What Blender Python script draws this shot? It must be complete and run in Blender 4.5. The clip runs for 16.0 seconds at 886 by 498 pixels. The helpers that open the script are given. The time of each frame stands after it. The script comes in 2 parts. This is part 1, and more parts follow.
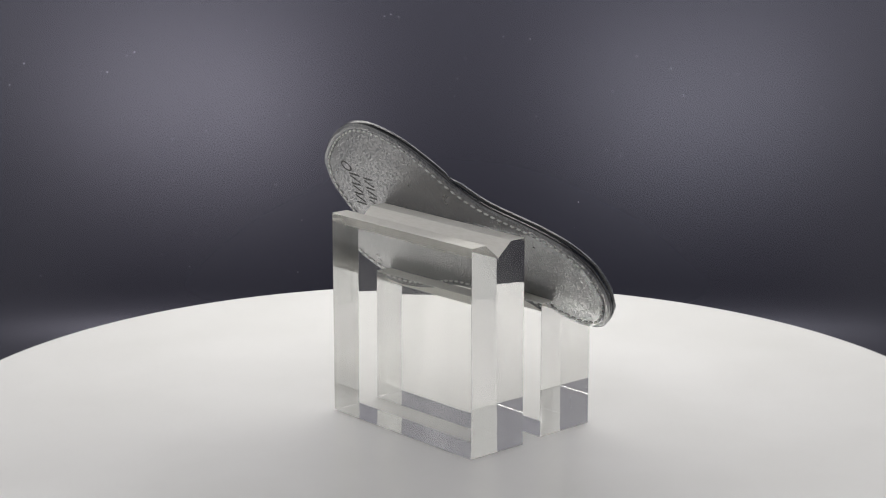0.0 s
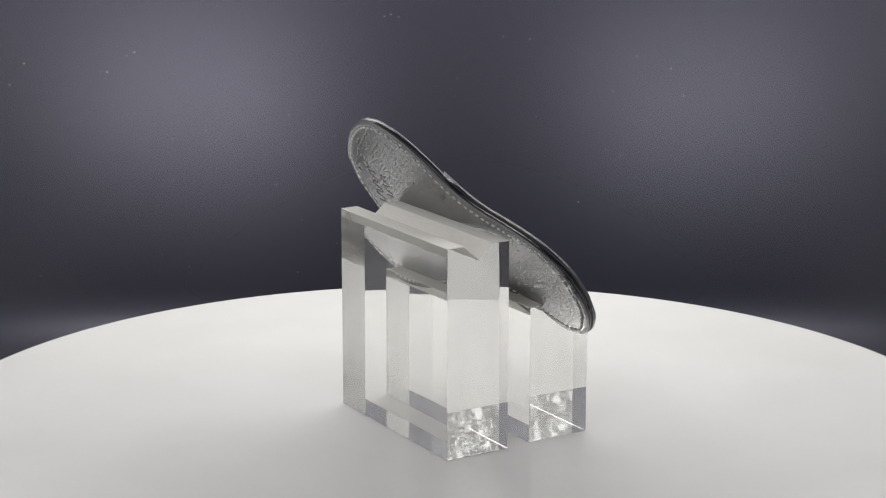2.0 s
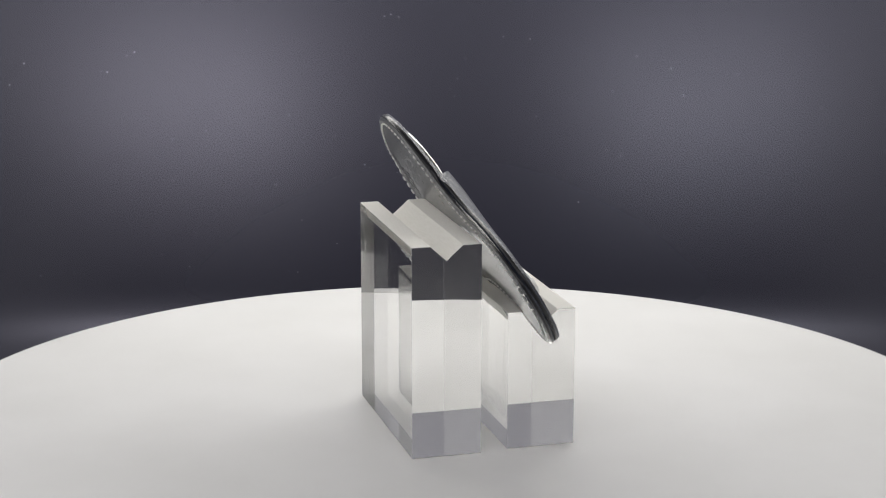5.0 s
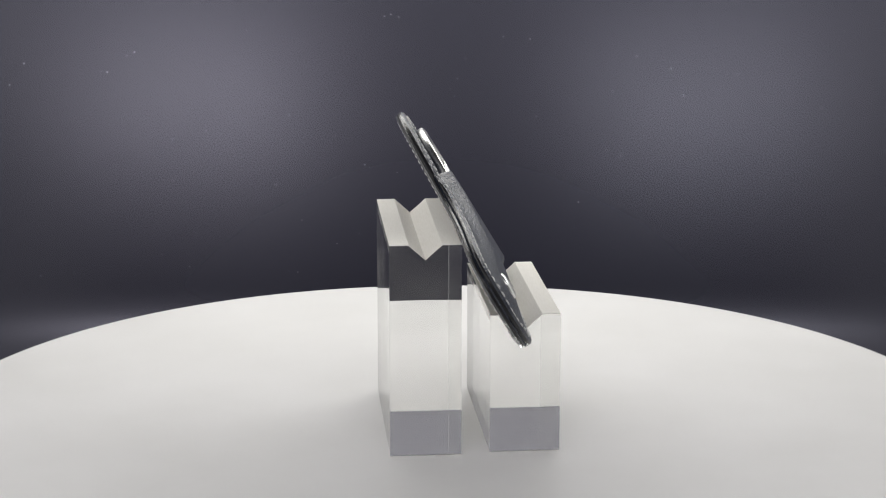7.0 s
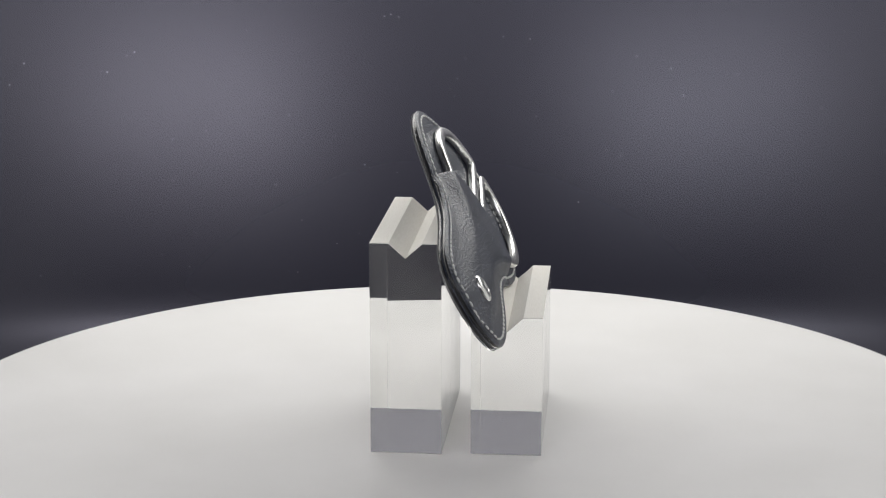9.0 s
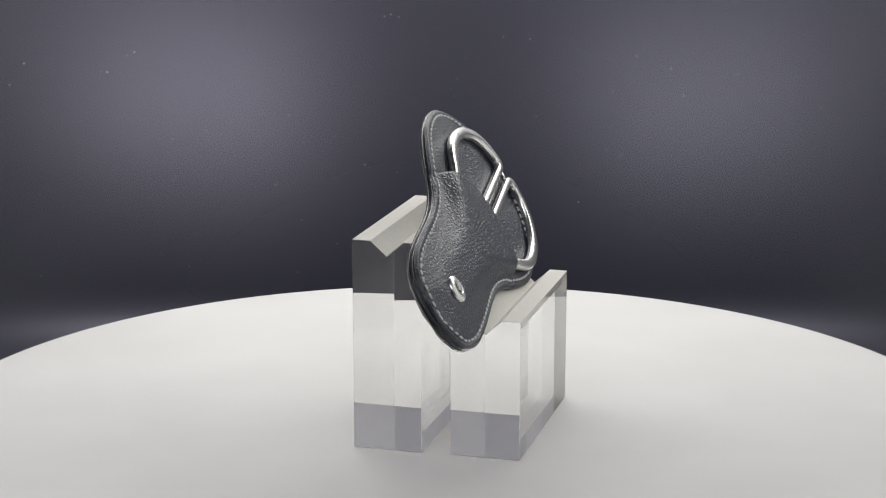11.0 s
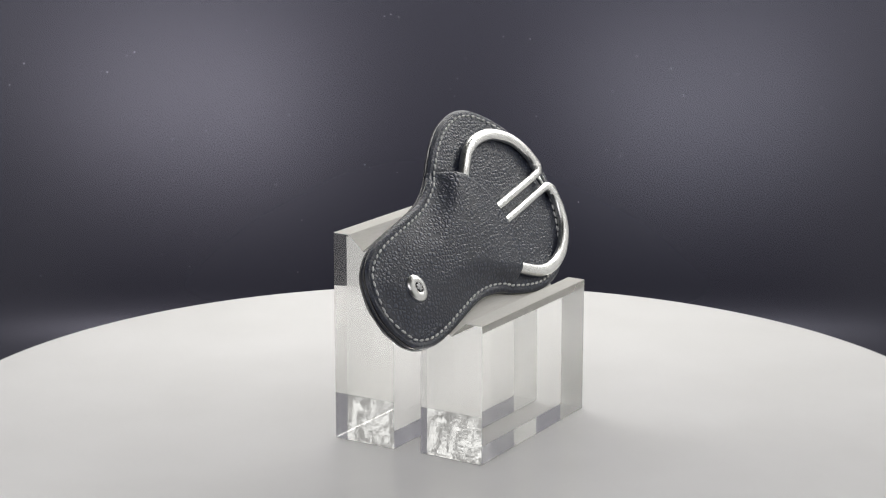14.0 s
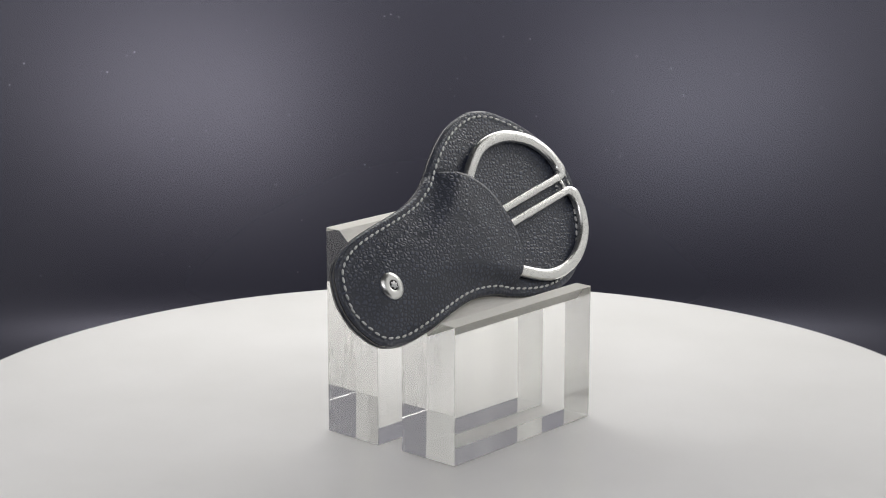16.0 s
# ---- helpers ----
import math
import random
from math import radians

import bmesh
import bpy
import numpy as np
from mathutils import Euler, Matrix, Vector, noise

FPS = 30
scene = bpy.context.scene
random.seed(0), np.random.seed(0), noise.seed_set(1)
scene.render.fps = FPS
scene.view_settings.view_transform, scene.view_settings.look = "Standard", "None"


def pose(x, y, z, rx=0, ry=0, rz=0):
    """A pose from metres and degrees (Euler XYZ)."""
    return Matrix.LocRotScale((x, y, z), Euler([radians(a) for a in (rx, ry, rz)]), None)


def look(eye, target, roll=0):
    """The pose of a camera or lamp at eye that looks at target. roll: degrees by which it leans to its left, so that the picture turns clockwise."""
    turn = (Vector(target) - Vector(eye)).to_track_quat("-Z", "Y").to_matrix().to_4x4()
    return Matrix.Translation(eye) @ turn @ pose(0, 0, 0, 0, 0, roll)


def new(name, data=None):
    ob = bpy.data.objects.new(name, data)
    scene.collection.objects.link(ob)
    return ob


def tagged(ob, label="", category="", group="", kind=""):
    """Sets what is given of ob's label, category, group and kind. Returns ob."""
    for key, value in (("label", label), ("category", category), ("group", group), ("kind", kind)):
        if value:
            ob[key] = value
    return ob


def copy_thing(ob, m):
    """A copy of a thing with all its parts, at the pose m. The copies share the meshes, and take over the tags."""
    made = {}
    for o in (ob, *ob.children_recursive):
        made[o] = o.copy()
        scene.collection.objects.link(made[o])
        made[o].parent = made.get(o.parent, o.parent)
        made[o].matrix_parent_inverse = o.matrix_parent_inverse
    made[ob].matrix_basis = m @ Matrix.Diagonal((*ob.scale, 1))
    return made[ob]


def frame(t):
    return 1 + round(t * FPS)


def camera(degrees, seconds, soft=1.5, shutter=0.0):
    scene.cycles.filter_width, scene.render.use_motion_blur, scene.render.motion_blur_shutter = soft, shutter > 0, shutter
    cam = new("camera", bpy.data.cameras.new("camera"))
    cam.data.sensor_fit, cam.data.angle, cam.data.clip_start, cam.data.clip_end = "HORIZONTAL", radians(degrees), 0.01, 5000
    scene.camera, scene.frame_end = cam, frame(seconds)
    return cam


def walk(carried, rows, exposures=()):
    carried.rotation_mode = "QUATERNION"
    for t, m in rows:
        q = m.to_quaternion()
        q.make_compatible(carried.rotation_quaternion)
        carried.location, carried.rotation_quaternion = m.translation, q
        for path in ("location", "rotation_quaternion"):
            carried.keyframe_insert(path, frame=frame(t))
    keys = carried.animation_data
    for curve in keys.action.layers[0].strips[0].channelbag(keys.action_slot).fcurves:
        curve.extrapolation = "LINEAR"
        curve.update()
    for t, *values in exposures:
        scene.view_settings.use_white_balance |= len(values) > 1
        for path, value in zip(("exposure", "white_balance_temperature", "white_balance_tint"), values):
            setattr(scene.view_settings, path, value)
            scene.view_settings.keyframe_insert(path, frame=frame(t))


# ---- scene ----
EYE = Vector((0.0, -0.7095, 0.2372))
PITCH, YAW, ROLL = radians(13.635), radians(-0.164), 0.03
AIM = EYE + Vector((math.sin(YAW) * math.cos(PITCH), math.cos(YAW) * math.cos(PITCH), -math.sin(PITCH)))
cam = camera(24.77, 16.0, soft=1.1)
walk(cam, [(0, look(EYE, AIM, ROLL)), (16, look(EYE, AIM, ROLL))], exposures=[(0, 0.0), (16, 0.0)])

# ---- light: softboxes above the camera, over the far rim of the platter, and at both sides ----
world = bpy.data.worlds.new("world")
scene.world = world
world.use_nodes = True
world.node_tree.nodes["Background"].inputs[0].default_value = (0.75, 0.8, 1.0, 1)
world.node_tree.nodes["Background"].inputs[1].default_value = 0.02


def area(name, eye, target, sx, sy, watts, colour=(1, 1, 1)):
    d = bpy.data.lights.new(name, "AREA")
    d.shape, d.size, d.size_y, d.energy, d.color = "RECTANGLE", sx, sy, watts, colour
    ob = new(name, d)
    ob.matrix_world = look(eye, target)
    return ob


area("softbox_overhead", (0.0, 0.36, 0.32), (0, 0.34, 0), 0.9, 0.26, 3.95, (1, 0.985, 0.95))
area("softbox_front_l", (-0.311, -0.777, 0.811), (-0.138, 0.391, 0.059), 0.28, 0.18, 1.15, (0.97, 0.94, 1))
area("softbox_front_r", (0.308, -0.781, 0.805), (0.137, 0.39, 0.056), 0.27, 0.18, 0.86, (0.94, 0.94, 1))
area("softbox_key", (0.0, -0.73, 1.07), (0, 0.38, 0.02), 1.7, 0.62, 2.55, (1.0, 0.985, 0.985))
area("softbox_side_r", (0.34, 0.01, 0.17), (0, 0.01, 0.17), 0.64, 0.54, 0.58, (1, 0.985, 0.96))
area("softbox_side_l", (-0.34, 0.01, 0.17), (0, 0.01, 0.17), 0.64, 0.54, 0.58, (1, 0.985, 0.96))


# ---- materials ----
def material(name, base, rough=0.5, metal=0.0, spec=0.5):
    m = bpy.data.materials.new(name)
    m.use_nodes = True
    b = m.node_tree.nodes["Principled BSDF"]
    b.inputs["Base Color"].default_value = (*base, 1)
    b.inputs["Roughness"].default_value = rough
    b.inputs["Metallic"].default_value = metal
    b.inputs["Specular IOR Level"].default_value = spec
    return m, m.node_tree.nodes, m.node_tree.links, b


def ramp(nodes, a, ca, b, cb):
    r = nodes.new("ShaderNodeValToRGB")
    r.color_ramp.elements[0].position, r.color_ramp.elements[1].position = a, b
    r.color_ramp.elements[0].color = (*ca, 1)
    r.color_ramp.elements[1].color = (*cb, 1)
    return r


def tex(nodes, links, kind, scale, stretch=(1, 1, 1), **more):
    co = nodes.new("ShaderNodeTexCoord")
    mp = nodes.new("ShaderNodeMapping")
    mp.inputs["Scale"].default_value = stretch
    links.new(co.outputs["Object"], mp.inputs["Vector"])
    n = nodes.new(kind)
    n.inputs["Scale"].default_value = scale
    for k, v in more.items():
        n.inputs[k].default_value = v
    links.new(mp.outputs["Vector"], n.inputs["Vector"])
    return n


def bump(nodes, links, height, bsdf, strength, distance, prior=None):
    b = nodes.new("ShaderNodeBump")
    b.inputs["Strength"].default_value, b.inputs["Distance"].default_value = strength, distance
    links.new(height, b.inputs["Height"])
    if prior:
        links.new(prior.outputs["Normal"], b.inputs["Normal"])
    links.new(b.outputs["Normal"], bsdf.inputs["Normal"])
    return b


def leather(name, dark, light, rough, cell, stretch, depth, spec):
    """Pebbled calf leather: rounded cells parted by fine creases, uneven sheen."""
    m, n, l, b = material(name, dark, rough, 0, spec)
    warp = tex(n, l, "ShaderNodeTexNoise", 260, Detail=2.0)
    co = n.new("ShaderNodeTexCoord")
    mix = n.new("ShaderNodeVectorMath")
    mix.operation = "MULTIPLY_ADD"
    mix.inputs[1].default_value = (0.0004, 0.0004, 0.0004)
    l.new(warp.outputs["Color"], mix.inputs[0])
    l.new(co.outputs["Object"], mix.inputs[2])
    mp = n.new("ShaderNodeMapping")
    mp.inputs["Scale"].default_value = stretch
    mp.inputs["Rotation"].default_value = (0, 0, 0.5)
    l.new(mix.outputs[0], mp.inputs["Vector"])
    v = n.new("ShaderNodeTexVoronoi")
    v.feature = "DISTANCE_TO_EDGE"
    v.inputs["Scale"].default_value = cell
    v.inputs["Randomness"].default_value = 0.8
    l.new(mp.outputs["Vector"], v.inputs["Vector"])
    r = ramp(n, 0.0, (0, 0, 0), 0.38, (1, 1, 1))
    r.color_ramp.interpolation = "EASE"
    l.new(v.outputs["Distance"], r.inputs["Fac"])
    fine = tex(n, l, "ShaderNodeTexNoise", 1500, stretch, Detail=4.0)
    b1 = bump(n, l, fine.outputs["Fac"], b, 0.25, 0.00014)
    b2 = bump(n, l, r.outputs["Color"], b, 1.0, depth, b1)
    l.new(b2.outputs["Normal"], b.inputs["Coat Normal"])
    cloud = tex(n, l, "ShaderNodeTexNoise", 90, Detail=3.0)
    c = ramp(n, 0.3, dark, 0.75, light)
    l.new(cloud.outputs["Fac"], c.inputs["Fac"])
    # Shade between the pebbles is put into the base colour, darker at creases.
    crease_shade = n.new("ShaderNodeMix")
    crease_shade.data_type, crease_shade.blend_type = "RGBA", "MULTIPLY"
    crease_shade.inputs[0].default_value = 0.6
    l.new(c.outputs["Color"], crease_shade.inputs[6])
    l.new(r.outputs["Color"], crease_shade.inputs[7])
    l.new(crease_shade.outputs[2], b.inputs["Base Color"])
    rr = n.new("ShaderNodeMapRange")
    rr.inputs["To Min"].default_value, rr.inputs["To Max"].default_value = rough - 0.06, rough + 0.1
    l.new(cloud.outputs["Fac"], rr.inputs["Value"])
    l.new(rr.outputs["Result"], b.inputs["Roughness"])
    return m


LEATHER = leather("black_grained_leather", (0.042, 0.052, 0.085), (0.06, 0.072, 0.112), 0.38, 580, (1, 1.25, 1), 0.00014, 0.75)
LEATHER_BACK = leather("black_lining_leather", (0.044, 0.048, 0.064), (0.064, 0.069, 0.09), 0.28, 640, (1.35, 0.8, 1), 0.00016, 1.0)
LEATHER_BACK.node_tree.nodes["Principled BSDF"].inputs["Coat Weight"].default_value = 1.0
LEATHER_BACK.node_tree.nodes["Principled BSDF"].inputs["Coat Roughness"].default_value = 0.26
LEATHER_BACK.node_tree.nodes["Principled BSDF"].inputs["Coat IOR"].default_value = 2.15

EDGE, n, l, b = material("burnished_leather_edge", (0.02, 0.02, 0.024), 0.26)
bump(n, l, tex(n, l, "ShaderNodeTexNoise", 700, Detail=4.0).outputs["Fac"], b, 0.5, 0.0004)

THREAD, n, l, b = material("waxed_thread", (0.84, 0.84, 0.82), 0.6)
bump(n, l, tex(n, l, "ShaderNodeTexWave", 1800, (1, 1, 0.3)).outputs["Fac"], b, 0.5, 0.0001)

STEEL, n, l, b = material("polished_steel", (0.84, 0.84, 0.82), 0.22, 1.0)
g = tex(n, l, "ShaderNodeTexNoise", 900, (1, 8, 1), Detail=3.0)
mr = n.new("ShaderNodeMapRange")
mr.inputs["To Min"].default_value, mr.inputs["To Max"].default_value = 0.25, 0.31
l.new(g.outputs["Fac"], mr.inputs["Value"])
l.new(mr.outputs["Result"], b.inputs["Roughness"])

CHROME, n, l, b = material("chromed_brass", (0.86, 0.86, 0.84), 0.3, 1.0)
bump(n, l, tex(n, l, "ShaderNodeTexNoise", 500).outputs["Fac"], b, 0.1, 0.0001)
ENAMEL = material("black_enamel", (0.012, 0.012, 0.012), 0.15)[0]
PEARL = material("white_enamel", (0.75, 0.75, 0.75), 0.2)[0]
# Near-black colour that draws the shade inside a pressed stamp.
STAMP_SHADE, n, l, b = material("stamp_recess_shade", (0.006, 0.006, 0.007), 0.6)
bump(n, l, tex(n, l, "ShaderNodeTexNoise", 1500).outputs["Fac"], b, 0.3, 0.0002)


def acrylic(name, roughness, scale, strength, distance, stretch=(1, 1, 1), low=0.45, high=0.75):
    m = bpy.data.materials.new(name)
    m.use_nodes = True
    n, l = m.node_tree.nodes, m.node_tree.links
    n.remove(n["Principled BSDF"])
    g = n.new("ShaderNodeBsdfGlass")
    g.inputs["Color"].default_value = (0.985, 0.985, 0.98, 1)
    g.inputs["Roughness"].default_value, g.inputs["IOR"].default_value = roughness, 1.49
    l.new(g.outputs[0], n["Material Output"].inputs["Surface"])
    if strength:
        t = tex(n, l, "ShaderNodeTexNoise", scale, stretch, Detail=2.0)
        r = ramp(n, low, (0, 0, 0), high, (1, 1, 1))
        l.new(t.outputs["Fac"], r.inputs["Fac"])
        bump(n, l, r.outputs["Color"], g, strength, distance)
    return m


def scuff_and_lift(m, low, high, most):
    """Mix faint frosted scuffs into clear acrylic, between two strengths; low evenly brightens dark faces."""
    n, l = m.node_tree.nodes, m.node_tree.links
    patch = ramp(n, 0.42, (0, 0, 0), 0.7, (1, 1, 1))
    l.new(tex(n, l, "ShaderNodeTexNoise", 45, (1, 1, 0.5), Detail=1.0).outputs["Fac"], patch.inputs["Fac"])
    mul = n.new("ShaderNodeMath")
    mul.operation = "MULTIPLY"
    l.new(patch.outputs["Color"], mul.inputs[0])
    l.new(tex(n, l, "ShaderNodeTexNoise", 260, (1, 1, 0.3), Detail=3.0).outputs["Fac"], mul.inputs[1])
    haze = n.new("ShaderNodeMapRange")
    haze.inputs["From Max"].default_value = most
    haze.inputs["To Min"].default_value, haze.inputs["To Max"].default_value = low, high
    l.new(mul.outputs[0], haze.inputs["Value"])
    white_mix = n.new("ShaderNodeBsdfDiffuse")
    white_mix.inputs["Color"].default_value = (0.9, 0.9, 0.88, 1)
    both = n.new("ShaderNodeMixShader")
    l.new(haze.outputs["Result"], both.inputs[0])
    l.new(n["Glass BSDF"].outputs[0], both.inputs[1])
    l.new(white_mix.outputs[0], both.inputs[2])
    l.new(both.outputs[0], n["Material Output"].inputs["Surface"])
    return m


ACRYLIC = scuff_and_lift(acrylic("clear_acrylic", 0.0, 40, 0.02, 0.0004), 0.0, 0.05, 0.6)
# Besides scuffs, end faces get an even white veil, light put into colour.
ACRYLIC_END = scuff_and_lift(acrylic("scuffed_lifted_acrylic_end", 0.0, 40, 0.02, 0.0004), 0.06, 0.11, 0.55)
ACRYLIC_BASE = acrylic("clear_acrylic_base", 0.0, 240, 0.035, 0.0005, (0.5, 1, 1), low=0.5, high=0.72)
ACRYLIC_CUT = acrylic("sawn_acrylic", 0.35, 900, 0.1, 0.0002, (1, 0.15, 1))
n, l = ACRYLIC_CUT.node_tree.nodes, ACRYLIC_CUT.node_tree.links
d = n.new("ShaderNodeBsdfDiffuse")
sc = tex(n, l, "ShaderNodeTexNoise", 500, (6, 0.5, 1), Detail=4.0)
c = ramp(n, 0.3, (0.9, 0.88, 0.82), 0.7, (0.97, 0.95, 0.9))
l.new(sc.outputs["Fac"], c.inputs["Fac"])
l.new(c.outputs["Color"], d.inputs["Color"])
mx = n.new("ShaderNodeMixShader")
mx.inputs[0].default_value = 0.9
l.new(n["Glass BSDF"].outputs[0], mx.inputs[1])
l.new(d.outputs[0], mx.inputs[2])
l.new(mx.outputs[0], n["Material Output"].inputs["Surface"])

PLATTER, n, l, b = material("white_laminate", (0.8, 0.79, 0.78), 0.2, 0, 0.5)
t1 = tex(n, l, "ShaderNodeTexNoise", 14, Detail=4.0)
c = ramp(n, 0.3, (0.76, 0.755, 0.745), 0.7, (0.82, 0.815, 0.81))
l.new(t1.outputs["Fac"], c.inputs["Fac"])
l.new(c.outputs["Color"], b.inputs["Base Color"])
bump(n, l, tex(n, l, "ShaderNodeTexNoise", 1200, Detail=3.0).outputs["Fac"], b, 0.08, 0.0002)

LED, n, l, b = material("clouded_light_cover", (0.3, 0.3, 0.3), 0.4)
cells = ramp(n, 0.47, (0.03, 0.03, 0.03), 0.6, (0.95, 0.95, 0.93))
l.new(tex(n, l, "ShaderNodeTexNoise", 230, (1, 1.3, 0.8), Detail=1.5).outputs["Fac"], cells.inputs["Fac"])
l.new(cells.outputs["Color"], b.inputs["Emission Color"])
b.inputs["Emission Strength"].default_value = 0.8

PLINTH, n, l, b = material("black_plastic", (0.02, 0.02, 0.022), 0.45)
bump(n, l, tex(n, l, "ShaderNodeTexNoise", 1500).outputs["Fac"], b, 0.2, 0.0002)

VINYL, n, l, b = material("black_satin_vinyl", (0.011, 0.011, 0.019), 0.2, 0, 0.53)
b.inputs["Specular Tint"].default_value = (0.89, 0.885, 1, 1)
t1 = tex(n, l, "ShaderNodeTexNoise", 5, Detail=5.0)
mr = n.new("ShaderNodeMapRange")
mr.inputs["To Min"].default_value, mr.inputs["To Max"].default_value = 0.19, 0.25
l.new(t1.outputs["Fac"], mr.inputs["Value"])
l.new(mr.outputs["Result"], b.inputs["Roughness"])

DUST = material("pale_dust", (0.16, 0.16, 0.18), 0.9)[0]
WALL, n, l, b = material("grey_paint", (0.16, 0.16, 0.17), 0.85)
bump(n, l, tex(n, l, "ShaderNodeTexNoise", 60, Detail=4.0).outputs["Fac"], b, 0.2, 0.002)


# ---- building helpers ----
def link(name, bm, mat, parent=None, label="", smooth=True):
    me = bpy.data.meshes.new(name)
    bmesh.ops.recalc_face_normals(bm, faces=bm.faces)
    for f in bm.faces:
        f.smooth = smooth
    bm.to_mesh(me)
    bm.free()
    for m in mat if isinstance(mat, (list, tuple)) else (mat,):
        me.materials.append(m)
    ob = new(name, me)
    ob.parent = parent
    if label:
        ob["label"] = label
    return ob


def part(name, bm, mat, parent, label="", smooth=True):
    return link(name, bm, mat, parent, label, smooth)


def box(bm, x0, x1, y0, y1, z0, z1):
    v = [bm.verts.new((x, y, z)) for x in (x0, x1) for y in (y0, y1) for z in (z0, z1)]
    for q in ((0, 1, 3, 2), (4, 6, 7, 5), (0, 4, 5, 1), (2, 3, 7, 6), (0, 2, 6, 4), (1, 5, 7, 3)):
        bm.faces.new([v[i] for i in q])


def lathe(bm, profile, steps=96):
    """Turn a profile of (radius, height) round the z axis."""
    rings = []
    for r, z in profile:
        if r < 1e-6:
            rings.append([bm.verts.new((0, 0, z))])
        else:
            rings.append([bm.verts.new((r * math.cos(a), r * math.sin(a), z)) for a in (2 * math.pi * i / steps for i in range(steps))])
    for a, c in zip(rings, rings[1:]):
        for i in range(steps):
            j = (i + 1) % steps
            if len(a) == 1:
                bm.faces.new((a[0], c[i], c[j]))
            elif len(c) == 1:
                bm.faces.new((a[i], c[0], a[j]))
            else:
                bm.faces.new((a[i], c[i], c[j], a[j]))


def spline(points, x):
    """Smooth curve through (x, y) rows."""
    xs, ys = [q[0] for q in points], [q[1] for q in points]
    i = max(0, min(len(xs) - 2, sum(1 for q in xs if q <= x) - 1))

    def slope(k):
        if k == 0:
            return (ys[1] - ys[0]) / (xs[1] - xs[0])
        if k == len(xs) - 1:
            return (ys[-1] - ys[-2]) / (xs[-1] - xs[-2])
        return (ys[k + 1] - ys[k - 1]) / (xs[k + 1] - xs[k - 1])
    h = xs[i + 1] - xs[i]
    u = (x - xs[i]) / h
    return ((2 * u ** 3 - 3 * u ** 2 + 1) * ys[i] + (u ** 3 - 2 * u ** 2 + u) * h * slope(i)
            + (3 * u ** 2 - 2 * u ** 3) * ys[i + 1] + (u ** 3 - u ** 2) * h * slope(i + 1))


def smooth01(x):
    x = max(0.0, min(1.0, x))
    return x * x * (3 - 2 * x)


# ---- structure: room, black sweep ----
FLOOR_Z = -0.112
LEAN = radians(69)
PANEL_Y, PANEL_Z = 0.3497, -0.038  # foot of the leaning panel, where the bend begins


def sweep_profile():
    """Cross-section (y, z) of the sheet: flat on the table, a wide bend, then a panel that leans back."""
    rows = [(PANEL_Y + d * math.cos(LEAN), PANEL_Z + d * math.sin(LEAN)) for d in (0.8, 0.4, 0.2, 0.1, 0.05, 0.0)]
    drop, steps = PANEL_Z - FLOOR_Z, 60
    turn = [LEAN * (1 - smooth01((i + 0.5) / steps)) for i in range(steps)]
    step = drop / sum(math.sin(a) for a in turn)
    y, z = PANEL_Y, PANEL_Z
    for a in turn:
        y, z = y - step * math.cos(a), z - step * math.sin(a)
        rows.append((y, z))
    rows += [(y - d, FLOOR_Z) for d in (0.03, 0.2, 0.6, 1.3)]
    return rows[::-1]


def build_sweep():
    bm = bmesh.new()
    rows = sweep_profile()
    under = [(y + 0.002, z - 0.003) for y, z in rows]
    ring = rows + under[::-1]
    a = [bm.verts.new((-0.46, y, z)) for y, z in ring]
    c = [bm.verts.new((0.46, y, z)) for y, z in ring]
    k = len(ring)
    for i in range(k):
        j = (i + 1) % k
        bm.faces.new((a[i], a[j], c[j], c[i]))
    ob = link("backdrop", bm, VINYL)
    tagged(ob, "black satin vinyl sheet curving up behind the turntable", "backdrop", kind="structure")


def build_room():
    for name, dims, label in (
            ("floor", (-2.5, 2.5, -2.5, 2.5, -0.9, -0.8), "dark grey studio floor below the table"),
            ("wall_north", (-2.5, 2.5, 2.5, 2.6, -0.8, 2.0), "plain grey studio wall behind the sheet"),
            ("wall_south", (-2.5, 2.5, -2.6, -2.5, -0.8, 2.0), "plain grey studio wall behind the camera"),
            ("wall_east", (2.5, 2.6, -2.5, 2.5, -0.8, 2.0), "plain grey studio side wall"),
            ("wall_west", (-2.6, -2.5, -2.5, 2.5, -0.8, 2.0), "plain grey studio side wall"),
            ("ceiling", (-2.5, 2.5, -2.5, 2.5, 2.0, 2.1), "plain grey studio ceiling")):
        bm = bmesh.new()
        box(bm, *dims)
        tagged(link(name, bm, WALL, smooth=False), label, name.split("_")[0], kind="structure")
    bm = bmesh.new()
    box(bm, -1.2, 1.2, -1.25, 1.0, FLOOR_Z - 0.04, FLOOR_Z - 0.004)
    for x in (-1.1, 1.1):
        for y in (-1.15, 0.9):
            box(bm, x - 0.03, x + 0.03, y - 0.03, y + 0.03, -0.8, FLOOR_Z - 0.04)
    tagged(link("studio_table", bm, PLINTH, smooth=False), "plain dark table under the black sheet", "table", kind="structure")


build_room()
build_sweep()

# ---- turntable ----
RADIUS = 0.1994


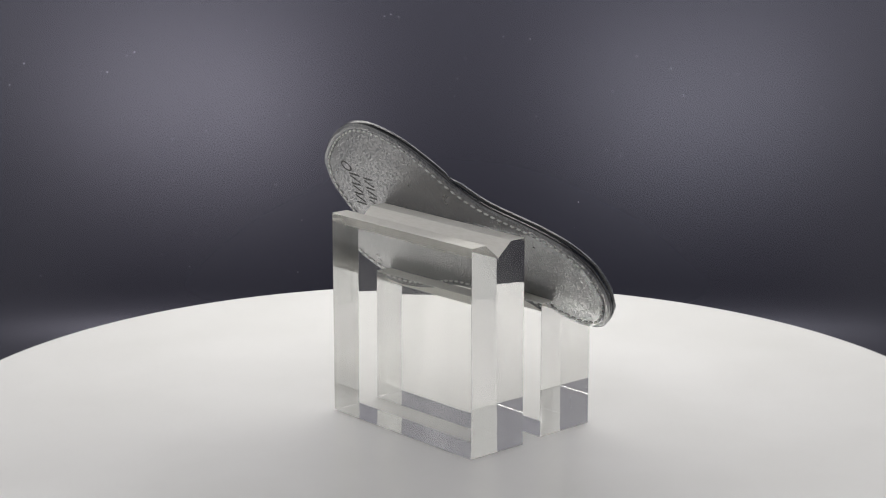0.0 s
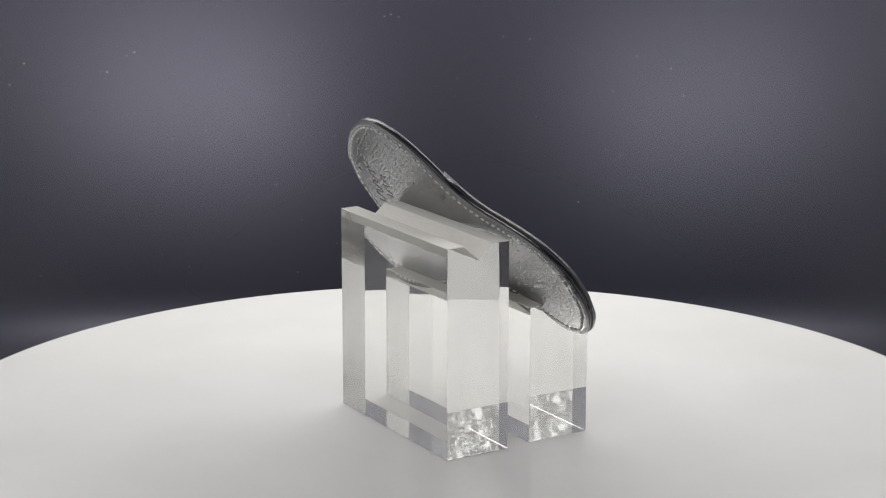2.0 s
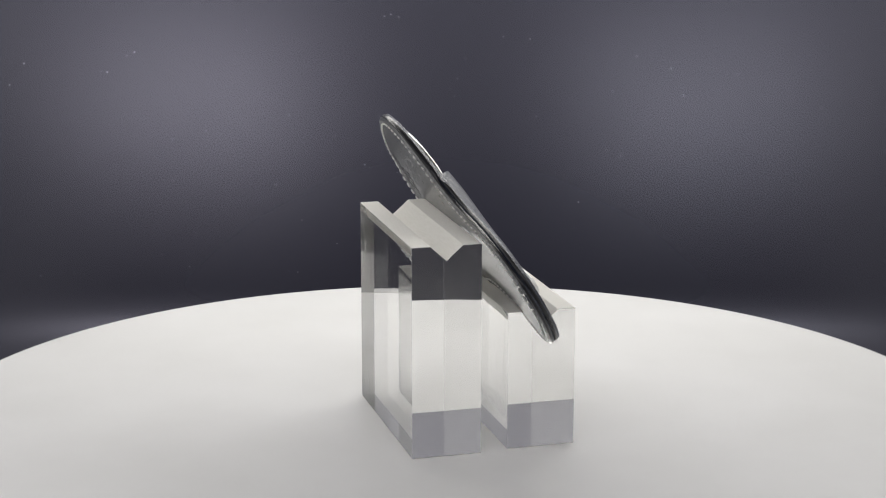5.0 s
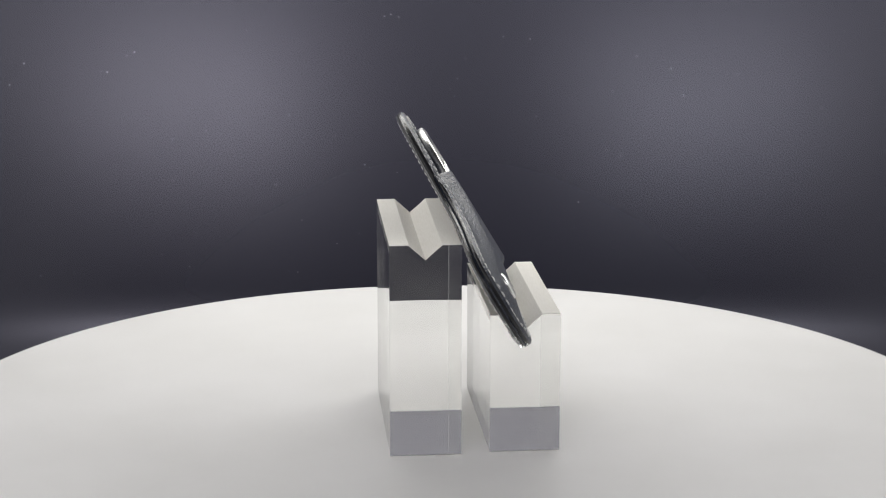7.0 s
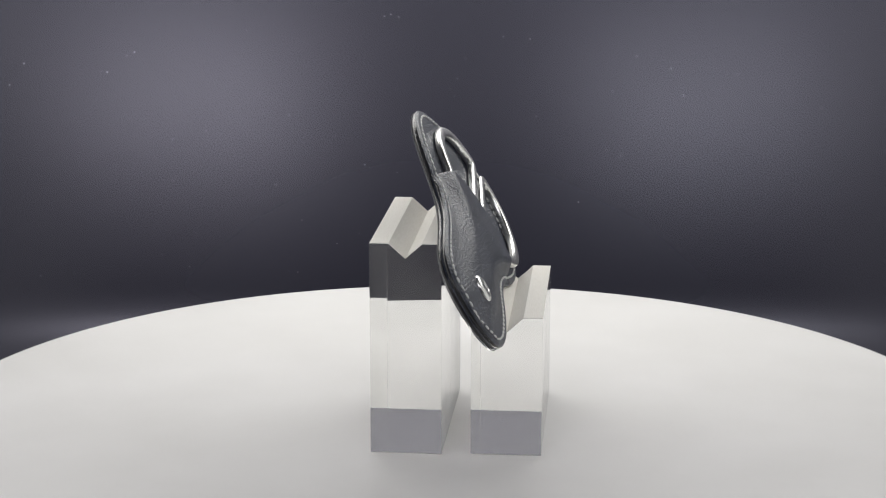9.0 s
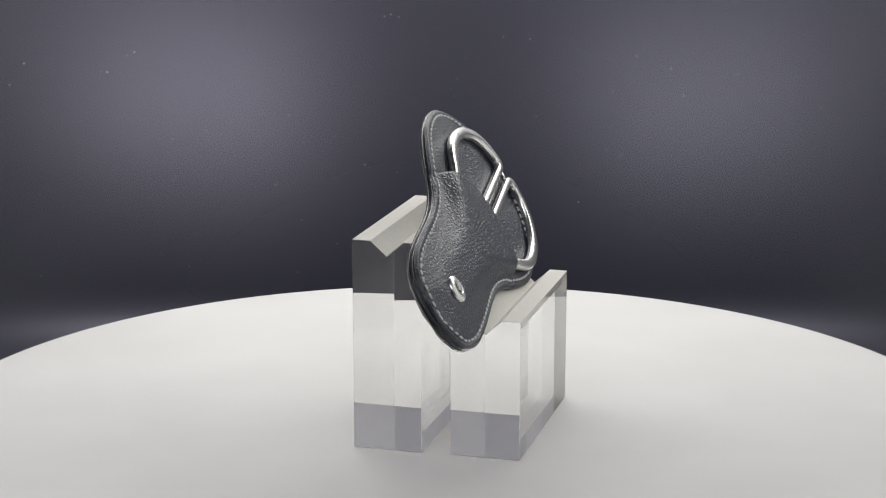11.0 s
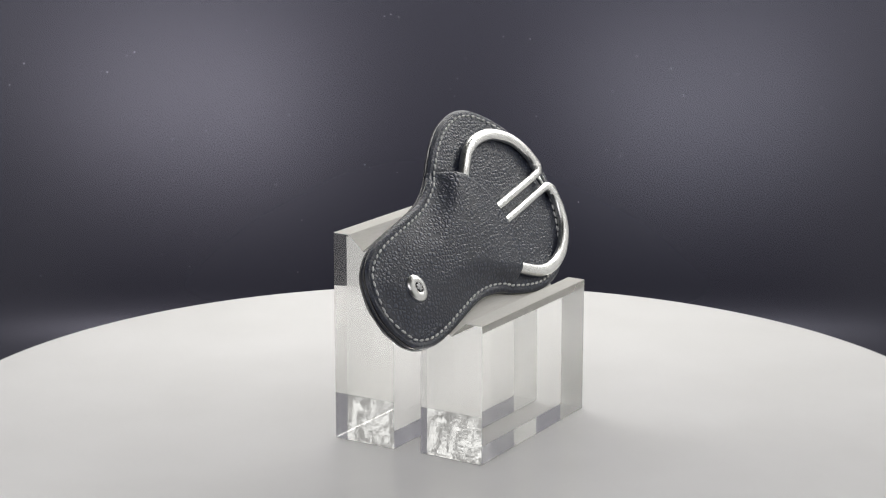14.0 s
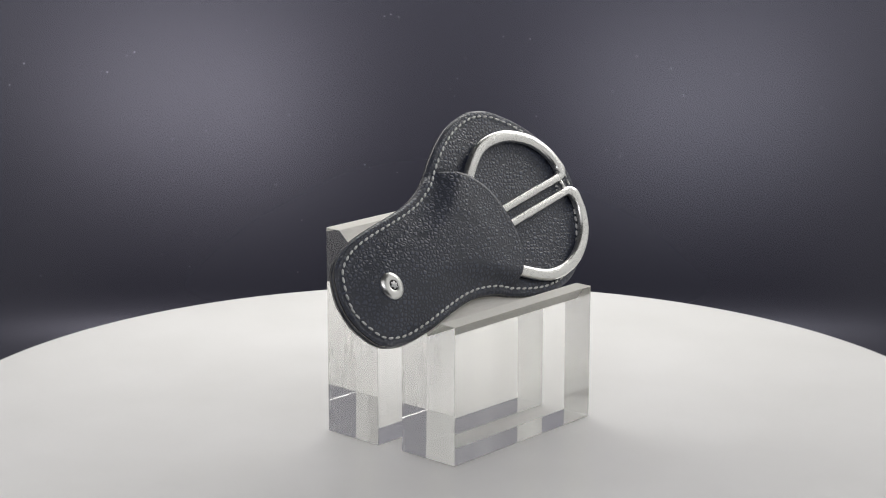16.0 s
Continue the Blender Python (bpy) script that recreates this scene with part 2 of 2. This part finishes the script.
def build_turntable():
    root = tagged(new("turntable"), "round white laminate turntable on a black base", "turntable")
    bm = bmesh.new()
    lathe(bm, [(0, 0), (0.05, 0), (0.12, 0), (RADIUS - 0.003, 0), (RADIUS - 0.0012, -0.0004), (RADIUS - 0.0003, -0.0013), (RADIUS, -0.003),
               (RADIUS, -0.013), (RADIUS - 0.0012, -0.015), (RADIUS - 0.006, -0.016), (0, -0.016)], 192)
    part("platter", bm, PLATTER, root, "white laminate platter")
    bm = bmesh.new()
    lathe(bm, [(0, -0.0165), (0.03, -0.0165), (0.03, -0.022), (0.115, -0.023), (0.12, -0.026), (0.122, -0.067), (0.119, FLOOR_Z), (0, FLOOR_Z)], 96)
    part("base", bm, PLINTH, root, "black plastic base")
    return root


# ---- acrylic display blocks ----
def build_block(width, length, height, label):
    """A clear block with a V groove along its top; near left corner at the origin."""
    root = tagged(new("display_block"), label, "display block", group="acrylic display blocks")
    bm = bmesh.new()
    g, d = 0.0058, 0.0056
    m = width / 2
    prof = [(0, 0), (width, 0), (width, height), (m + g, height), (m, height - d), (m - g, height), (0, height)]
    a = [bm.verts.new((x, 0, z)) for x, z in prof]
    c = [bm.verts.new((x, length, z)) for x, z in prof]
    k = len(prof)
    for i in range(k):
        j = (i + 1) % k
        f = bm.faces.new((a[i], a[j], c[j], c[i]))
        f.material_index = 1 if i == 0 else 2 if 2 <= i <= 5 else 0
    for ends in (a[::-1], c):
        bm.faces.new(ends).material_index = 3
    cut = [e for e in bm.edges if sorted(f.material_index == 2 for f in e.link_faces) == [False, True]]
    bmesh.ops.bevel(bm, geom=cut, offset=0.00022, segments=1, profile=0.5, affect="EDGES", material=2)
    plain = [e for e in bm.edges if e.calc_length() > 0.02 and all(f.material_index != 2 for f in e.link_faces)]
    bmesh.ops.bevel(bm, geom=plain, offset=0.00005, segments=1, profile=0.5, affect="EDGES", material=0)
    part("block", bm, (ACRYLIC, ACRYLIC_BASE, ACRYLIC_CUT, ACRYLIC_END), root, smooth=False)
    return root


# ---- leather sheath; s along it, w across it, n out of its face ----
HALF = [(-59, 0), (-58.3, 4.4), (-57, 8.3), (-53.8, 13.9), (-48.5, 17.6), (-41, 19.9), (-30, 20.5), (-18, 20.2), (-8, 20.3), (0, 21.5), (8, 24.3), (16, 28.8),
        (24, 32.6), (32, 35.4), (40, 36.6), (48, 36.3), (56, 33.6), (63, 28.4), (69.5, 21.6), (75, 13.2), (78.2, 6.6), (79.4, 0)]


def half(s):
    return max(0.0, spline(HALF, max(-59, min(79.4, s))))


def mouth(w):
    return 30.9 - 17.0 * (abs(w + 2) / 26.3) ** 2.6


def edge_gap(s, w):
    """About how far (s, w) lies inside the outline."""
    return min(half(s) - abs(w), s + 59, 79.4 - s)


def bend(s, w):
    """The tail droops a little and the upper head curls forward."""
    return -1.4 * smooth01((-15 - s) / 40) + 0.1 * smooth01((w - 6) / 28) * smooth01((s - 10) / 25)


def panel_top(s, w):
    """Height of the back panel's front face; a second layer thickens the head."""
    return 2.6 + 0.9 * smooth01((s - mouth(w) + 3) / 6)


def pocket_top(s, w):
    gap = edge_gap(s, w)
    t = smooth01((gap - 3.2) / (13.0 - (6.5 if w < 0 else 2.5) * smooth01((s + 15) / 30) * smooth01(abs(w) / 6)))
    rise = 1.6 + 2.6 * smooth01((s + 55) / 75) - 0.6 * smooth01((s - 10) / 18)
    dent = -0.35 * math.exp(-((gap - 2.7) / 0.8) ** 2)
    thin = 1.3 * smooth01(1 - (mouth(w) - s) / 11) * smooth01((6 - gap) / 5)
    return 4.4 - thin + rise * t + dent - 0.9 * smooth01((1.0 - gap) / 1.0)


def back_face(s, w):
    """Height of the panel's rear face."""
    gap = edge_gap(s, w)
    rnd = 0.8 * smooth01((0.9 - gap) / 0.9)
    groove = 0.3 * math.exp(-((gap - 2.7) / 0.8) ** 2)
    return rnd + groove - 0.8 * smooth01((gap - 3) / 14) + bend(s, w)


def outline(inset, step):
    """Points, headings along the outline, inset from the edge and evenly spaced."""
    dense = []
    for side in (1, -1):
        row = []
        for i in range(800):
            a = i / 800 * math.pi
            s = 10.2 - 69.2 * math.cos(a)
            row.append((s, side * half(s)))
        dense += row if side == 1 else [(q[0], q[1]) for q in row[::-1]]
    k = len(dense)
    pts = []
    for i in range(k):
        a, c = Vector(dense[i - 3]), Vector(dense[(i + 3) % k])
        d = (c - a).normalized()
        pts.append(Vector(dense[i]) + Vector((d.y, -d.x)) * inset)
    length = sum((pts[i] - pts[i - 1]).length for i in range(k))
    count = round(length / step)
    gap, run, nxt, made = length / count, 0.0, 0.0, []
    for i in range(k):
        a, c = pts[i - 1], pts[i]
        seg = (c - a).length
        while nxt <= run + seg and len(made) < count:
            q = a.lerp(c, (nxt - run) / max(seg, 1e-9))
            d = (c - a).normalized()
            made.append((q.x, q.y, math.atan2(d.y, d.x)))
            nxt += gap
        run += seg
    return made


MM = 0.001


def shell(name, grid_top, grid_bottom, mats, parent, label):
    """A closed sheet between two grids of points in millimetres; the rim takes the second material."""
    bm = bmesh.new()
    top = [[bm.verts.new(Vector(q) * MM) for q in row] for row in grid_top]
    bot = [[bm.verts.new(Vector(q) * MM) for q in row] for row in grid_bottom]
    rows, cols = len(top), len(top[0])
    for i in range(rows - 1):
        for j in range(cols - 1):
            bm.faces.new((top[i][j], top[i + 1][j], top[i + 1][j + 1], top[i][j + 1]))
            f = bm.faces.new((bot[i][j], bot[i][j + 1], bot[i + 1][j + 1], bot[i + 1][j]))
            f.material_index = 2
    rim = [(i, 0) for i in range(rows)] + [(rows - 1, j) for j in range(1, cols)] + [(i, cols - 1) for i in range(rows - 2, -1, -1)] + [(0, j) for j in range(cols - 2, 0, -1)]
    for (i, j), (p, q) in zip(rim, rim[1:] + rim[:1]):
        f = bm.faces.new((top[i][j], top[p][q], bot[p][q], bot[i][j]))
        f.material_index = 1
    bmesh.ops.remove_doubles(bm, verts=bm.verts, dist=1e-6)
    return part(name, bm, mats, parent, label)


def spread(k, n):
    """Columns from -1 to 1, closer together near the edges."""
    return math.sin(math.pi / 2 * (2 * k / n - 1))


def build_sheath():
    root = tagged(new("leather_sheath"), "black grained leather scissors sheath with white stitching, leaning on blocks", "sheath")
    rows, cols = 130, 44
    top, bot = [], []
    for i in range(rows + 1):
        s = 10.2 - 69.2 * math.cos(math.pi * i / rows)
        tr, br = [], []
        for j in range(cols + 1):
            k = spread(j, cols)
            w = k * half(s)
            gap = edge_gap(s, w)
            rnd = 0.8 * smooth01((0.9 - gap) / 0.9)
            tr.append((s, w, panel_top(s, w) - rnd + bend(s, w)))
            br.append((s, w, back_face(s, w)))
        top.append(tr)
        bot.append(br)
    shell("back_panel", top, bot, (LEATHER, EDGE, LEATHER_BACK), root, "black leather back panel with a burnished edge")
    rows, cols = 100, 56
    top, bot = [], []
    for i in range(rows + 1):
        tr, br = [], []
        for j in range(cols + 1):
            k = spread(j, cols)
            end = 20.0
            for _ in range(30):
                end = 0.5 * end + 0.5 * mouth(k * half(end))
            q = (1 - math.cos(math.pi * min(1.0, i / rows) * 0.5))
            q = 0.5 * q + 0.5 * i / rows if i < rows else 1.0
            s = -58.95 + (end + 58.95) * q
            w = k * half(s)
            h = pocket_top(s, w)
            tr.append((s, w, h + bend(s, w)))
            br.append((s, w, max(panel_top(s, w) - 0.25, h - 1.2) + bend(s, w)))
        top.append(tr)
        bot.append(br)
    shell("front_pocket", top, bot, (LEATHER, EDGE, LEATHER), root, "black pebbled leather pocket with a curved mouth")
    # stitches: short thread capsules sunk into the seam
    bm = bmesh.new()
    bmesh.ops.create_icosphere(bm, subdivisions=2, radius=1.0)
    for v in bm.verts:
        v.co = Vector((1.18 * v.co.x, 0.44 * v.co.y, 0.42 * v.co.z)) * MM
    first = None
    for front in (True, False):
        for s, w, a in outline(2.7, 3.05):
            n = back_face(s, w) - 0.24 if not front else (pocket_top(s, w) if s < mouth(w) else panel_top(s, w)) + 0.18 + bend(s, w)
            if first is None:
                ob = first = part("stitch", bm, THREAD, root)
            else:
                ob = new("stitch", first.data)
                ob.parent = root
            lean = random.uniform(-0.06, 0.06) + (0.12 if front else -0.12)
            ob.matrix_basis = Matrix.Translation(Vector((s, w, n)) * MM) @ Euler((0, 0, a + lean)).to_matrix().to_4x4()
    # snap button with a six-lobed emblem
    bm = bmesh.new()
    lathe(bm, [(0.0019, 0.00075), (0.0021, 0.00095), (0.0036, 0.0007), (0.0046, 0.0003), (0.0049, -0.0001), (0.0049, -0.0010), (0, -0.0012)], 48)
    button = part("snap_button", bm, CHROME, root, "domed chrome snap button")
    button.matrix_basis = Matrix.Translation(Vector((-37.0, -0.3, pocket_top(-37, 0) + bend(-37, 0) + 0.2)) * MM)
    bm = bmesh.new()
    lathe(bm, [(0, 0.0008), (0.0019, 0.0008), (0.002, 0.0005), (0, 0.0005)], 32)
    part("inlay", bm, ENAMEL, button, "black enamel inlay")
    bm = bmesh.new()
    ring = []
    for z in (0.00075, 0.00105):
        ring.append([bm.verts.new((r * math.cos(a), r * math.sin(a), z)) for a, r in ((2 * math.pi * i / 48, 0.00125 + 0.00028 * math.cos(6 * 2 * math.pi * i / 48)) for i in range(48))])
    for i in range(48):
        j = (i + 1) % 48
        bm.faces.new((ring[0][i], ring[0][j], ring[1][j], ring[1][i]))
    bm.faces.new(ring[1])
    part("emblem", bm, PEARL, button, "pale six-lobed emblem")
    # maker's stamp on the back: a loop and two rows of plain bars, recess shade drawn as raised dark strips
    bm = bmesh.new()
    for i in range(40):
        a0, a1 = 2 * math.pi * i / 40, 2 * math.pi * (i + 1) / 40
        q = []
        for a, r in ((a0, 1.0), (a1, 1.0), (a1, 0.76), (a0, 0.76)):
            ss, ww = 64.8 + 2.9 * r * math.cos(a), 9.4 + 2.3 * r * math.sin(a)
            q.append(Vector((ss, ww, back_face(ss, ww) - 0.04)) * MM)
        lo = [bm.verts.new(p) for p in q]
        up = [bm.verts.new(p + Vector((0, 0, 0.0005))) for p in q]
        bm.faces.new(lo)
        for p in range(4):
            bm.faces.new((lo[p], lo[(p + 1) % 4], up[(p + 1) % 4], up[p]))
    part("stamped_ring", bm, STAMP_SHADE, root, "dark ring drawn as the shade of a pressed mark")
    for s0, w0, count, tall in ((61.5, 6.5, 7, 5.2), (54.0, 7.5, 6, 4.6)):
        for i in range(count):
            bm = bmesh.new()
            box(bm, -tall / 2 * MM, tall / 2 * MM, -0.35 * MM, 0.35 * MM, -0.06 * MM, 0.4 * MM)
            ob = part("stamped_bar", bm, STAMP_SHADE, root, smooth=False)
            ob.matrix_basis = Matrix.Translation(Vector((s0 + 0.15 * i, w0 - 2.6 * i, back_face(s0 + 0.15 * i, w0 - 2.6 * i))) * MM) @ Euler((0, 0, 0.35 if i % 2 else -0.2)).to_matrix().to_4x4()
    return root


# ---- scissors ----
def rod(bm, path, width, thick):
    """Sweep a rounded bar along a path of (s, w, n) in millimetres; width is one number or one for each point."""
    widths = width if isinstance(width, list) else [width] * len(path)
    rings = []
    for i, p in enumerate(path):
        a, c = path[max(0, i - 1)], path[min(len(path) - 1, i + 1)]
        d = Vector((c[0] - a[0], c[1] - a[1], 0)).normalized()
        side = Vector((-d.y, d.x, 0))
        ring = []
        for k in range(20):
            ang = 2 * math.pi * k / 20
            ca, sa = math.cos(ang), math.sin(ang)
            x, z = math.copysign(abs(ca) ** 0.6, ca) * widths[i] / 2, math.copysign(abs(sa) ** 0.75, sa) * thick / 2
            ring.append(bm.verts.new((Vector(p) + side * x + Vector((0, 0, z))) * MM))
        rings.append(ring)
    for a, c in zip(rings, rings[1:]):
        for i in range(20):
            j = (i + 1) % 20
            bm.faces.new((a[i], a[j], c[j], c[i]))
    bm.faces.new(rings[0][::-1])
    bm.faces.new(rings[-1])


def lift(s):
    return 5.3 - 1.2 * smooth01((29 - s) / 14)


def through_points(points, steps=7):
    """A smooth curve through plane points (Catmull-Rom)."""
    made = []
    for i in range(len(points) - 1):
        a, c, d, e = (Vector(points[max(0, min(len(points) - 1, k))]) for k in (i - 1, i, i + 1, i + 2))
        for k in range(steps):
            u = k / steps
            made.append(0.5 * (2 * c + (d - a) * u + (2 * a - 5 * c + 4 * d - e) * u * u + (3 * c - a - 3 * d + e) * u ** 3))
    return made + [Vector(points[-1])]


def build_scissors():
    root = tagged(new("cigar_scissors"), "polished steel scissors with two half-round finger loops in a sheath", "scissors")
    bow = [(12, 9.2), (18.5, 14.6), (25.5, 19.9), (31.5, 23.7), (37.5, 26.4), (45, 27.5), (54, 26.4), (61.5, 23.2), (67.4, 18.8), (71.3, 13.0), (72.7, 7.8),
           (72.5, 4.9), (70.6, 3.3), (66, 3.0), (55, 3.0), (40, 3.0), (22, 3.0), (8, 3.0)]
    path = through_points(bow)
    for side in (1, -1):
        bm = bmesh.new()
        widths = []
        for i, q in enumerate(path):
            shank = smooth01((i - 73) / 9)
            corner = math.exp(-((q.x - 72.6) / 2.6) ** 2 - ((q.y - 4.6) / 2.6) ** 2)
            widths.append(4.4 - 1.5 * shank + 1.3 * corner)
        rod(bm, [(q.x, side * q.y, lift(q.x)) for q in path], widths, 2.9)
        part("finger_loop", bm, STEEL, root, "half-round polished steel finger loop")
    bm = bmesh.new()
    rod(bm, [(69.4, -2.4, lift(67)), (69.4, 2.4, lift(67))], 1.6, 1.6)
    part("stop", bm, STEEL, root, "small steel stop between the loops")
    for side in (1, -1):
        bm = bmesh.new()
        rod(bm, [(14, side * 5, 5.0), (-12, side * 2.5, 4.4), (-36, side * 0.8, 3.0)], 5.0, 0.7)
        part("blade", bm, STEEL, root, "flat steel blade")
    return root


# ---- small side light panels that stand beside the turntable ----
def build_light_panel():
    root = tagged(new("light_panel"), "small upright side light panel with uneven bright cells", "light panel", group="side light panels")
    bm = bmesh.new()
    for y0, y1, z0, z1 in ((-0.11, -0.104, 0.0, 0.142), (0.104, 0.11, 0.0, 0.142), (-0.11, 0.11, 0.136, 0.142), (-0.11, 0.11, 0.318, 0.326), (-0.11, -0.104, 0.142, 0.318), (0.104, 0.11, 0.142, 0.318)):
        box(bm, -0.004, 0.004, y0, y1, z0, z1)
    part("housing", bm, PLATTER, root, "thin white frame on two legs", smooth=False)
    bm = bmesh.new()
    box(bm, -0.002, 0.002, -0.104, 0.104, 0.142, 0.318)
    part("cover", bm, LED, root, "clouded cover over bright diodes", smooth=False)
    return root


PANEL_R = build_light_panel()
PANEL_R.matrix_world = pose(0.332, 0.16, FLOOR_Z + 0.0005)
copy_thing(PANEL_R, pose(-0.332, 0.16, FLOOR_Z + 0.0005))


# ---- dust on the sheet ----
def build_dust():
    bm = bmesh.new()
    rnd = random.Random(7)
    spots = [(-0.1731, 0.1269), (0.1033, 0.1249), (0.122, 0.1179), (0.03, 0.1358), (0.0447, 0.1345), (0.1286, 0.103), (0.0934, 0.0688), (0.0863, 0.0723),
             (0.0708, 0.0437), (-0.0357, 0.1473), (-0.032, 0.1483), (-0.0276, 0.1467), (-0.2414, 0.1084), (-0.2339, 0.1205), (-0.1879, 0.1157), (-0.0459, 0.0641)]
    spots = [(x, d, rnd.uniform(0.00035, 0.00052)) for x, d in spots] + [(rnd.uniform(-0.3, 0.3), rnd.uniform(0, 0.2), rnd.uniform(0.00012, 0.00028)) for _ in range(110)]
    for x, d, r in spots:
        p = Vector((x, PANEL_Y + d * math.cos(LEAN), PANEL_Z + d * math.sin(LEAN) + 0.0001))
        bmesh.ops.create_icosphere(bm, subdivisions=1, radius=r, matrix=Matrix.Translation(p))
    tagged(link("dust_specks", bm, DUST), "tiny pale dust specks on the black sheet", "dust", kind="stuff")


build_dust()
TABLE = build_turntable()
TALL = build_block(0.025, 0.0755, 0.0757, "tall clear acrylic block with a grooved top")
SHORT = build_block(0.0248, 0.075, 0.0499, "short clear acrylic block with a grooved top")
SHEATH = build_sheath()
SCISSORS = build_scissors()

# ---- where each thing stands on the platter, in the platter's own space ----
AT_TALL = pose(-0.0239, -0.0383, 0.0003)
AT_SHORT = pose(0.0112, -0.0368, 0.0003, 0, 0, 0.4)
ORIGIN = Vector((0.00043, -0.01085, 0.08015))
NORMAL = Vector((0.86057, 0.0012, 0.50933)).normalized()
ALONG = Vector((0, 0, 1)).cross(NORMAL).normalized()
UPWARD = NORMAL.cross(ALONG)
TURN = radians(14)
S_AXIS = ALONG * math.cos(TURN) + UPWARD * math.sin(TURN)
W_AXIS = NORMAL.cross(S_AXIS)
AT_SHEATH = Matrix.Translation(ORIGIN - UPWARD * 0.0125 - NORMAL * 0.0008 - W_AXIS * 0.0009) @ Matrix((S_AXIS, W_AXIS, NORMAL)).transposed().to_4x4()
AT_SCISSORS = AT_SHEATH @ pose(0.00005, -0.00192, 0, 0, 0, -3.01)


def motions():
    """The platter turns evenly; everything on it goes round with it."""
    for thing, at in ((TABLE, Matrix()), (TALL, AT_TALL), (SHORT, AT_SHORT), (SHEATH, AT_SHEATH), (SCISSORS, AT_SCISSORS)):
        rows = []
        for i in range(33):
            t = i * 0.5
            rows.append((t, Matrix.Rotation(radians(41.98 - 5.254 * t), 4, "Z") @ at))
        walk(thing, rows)


motions()
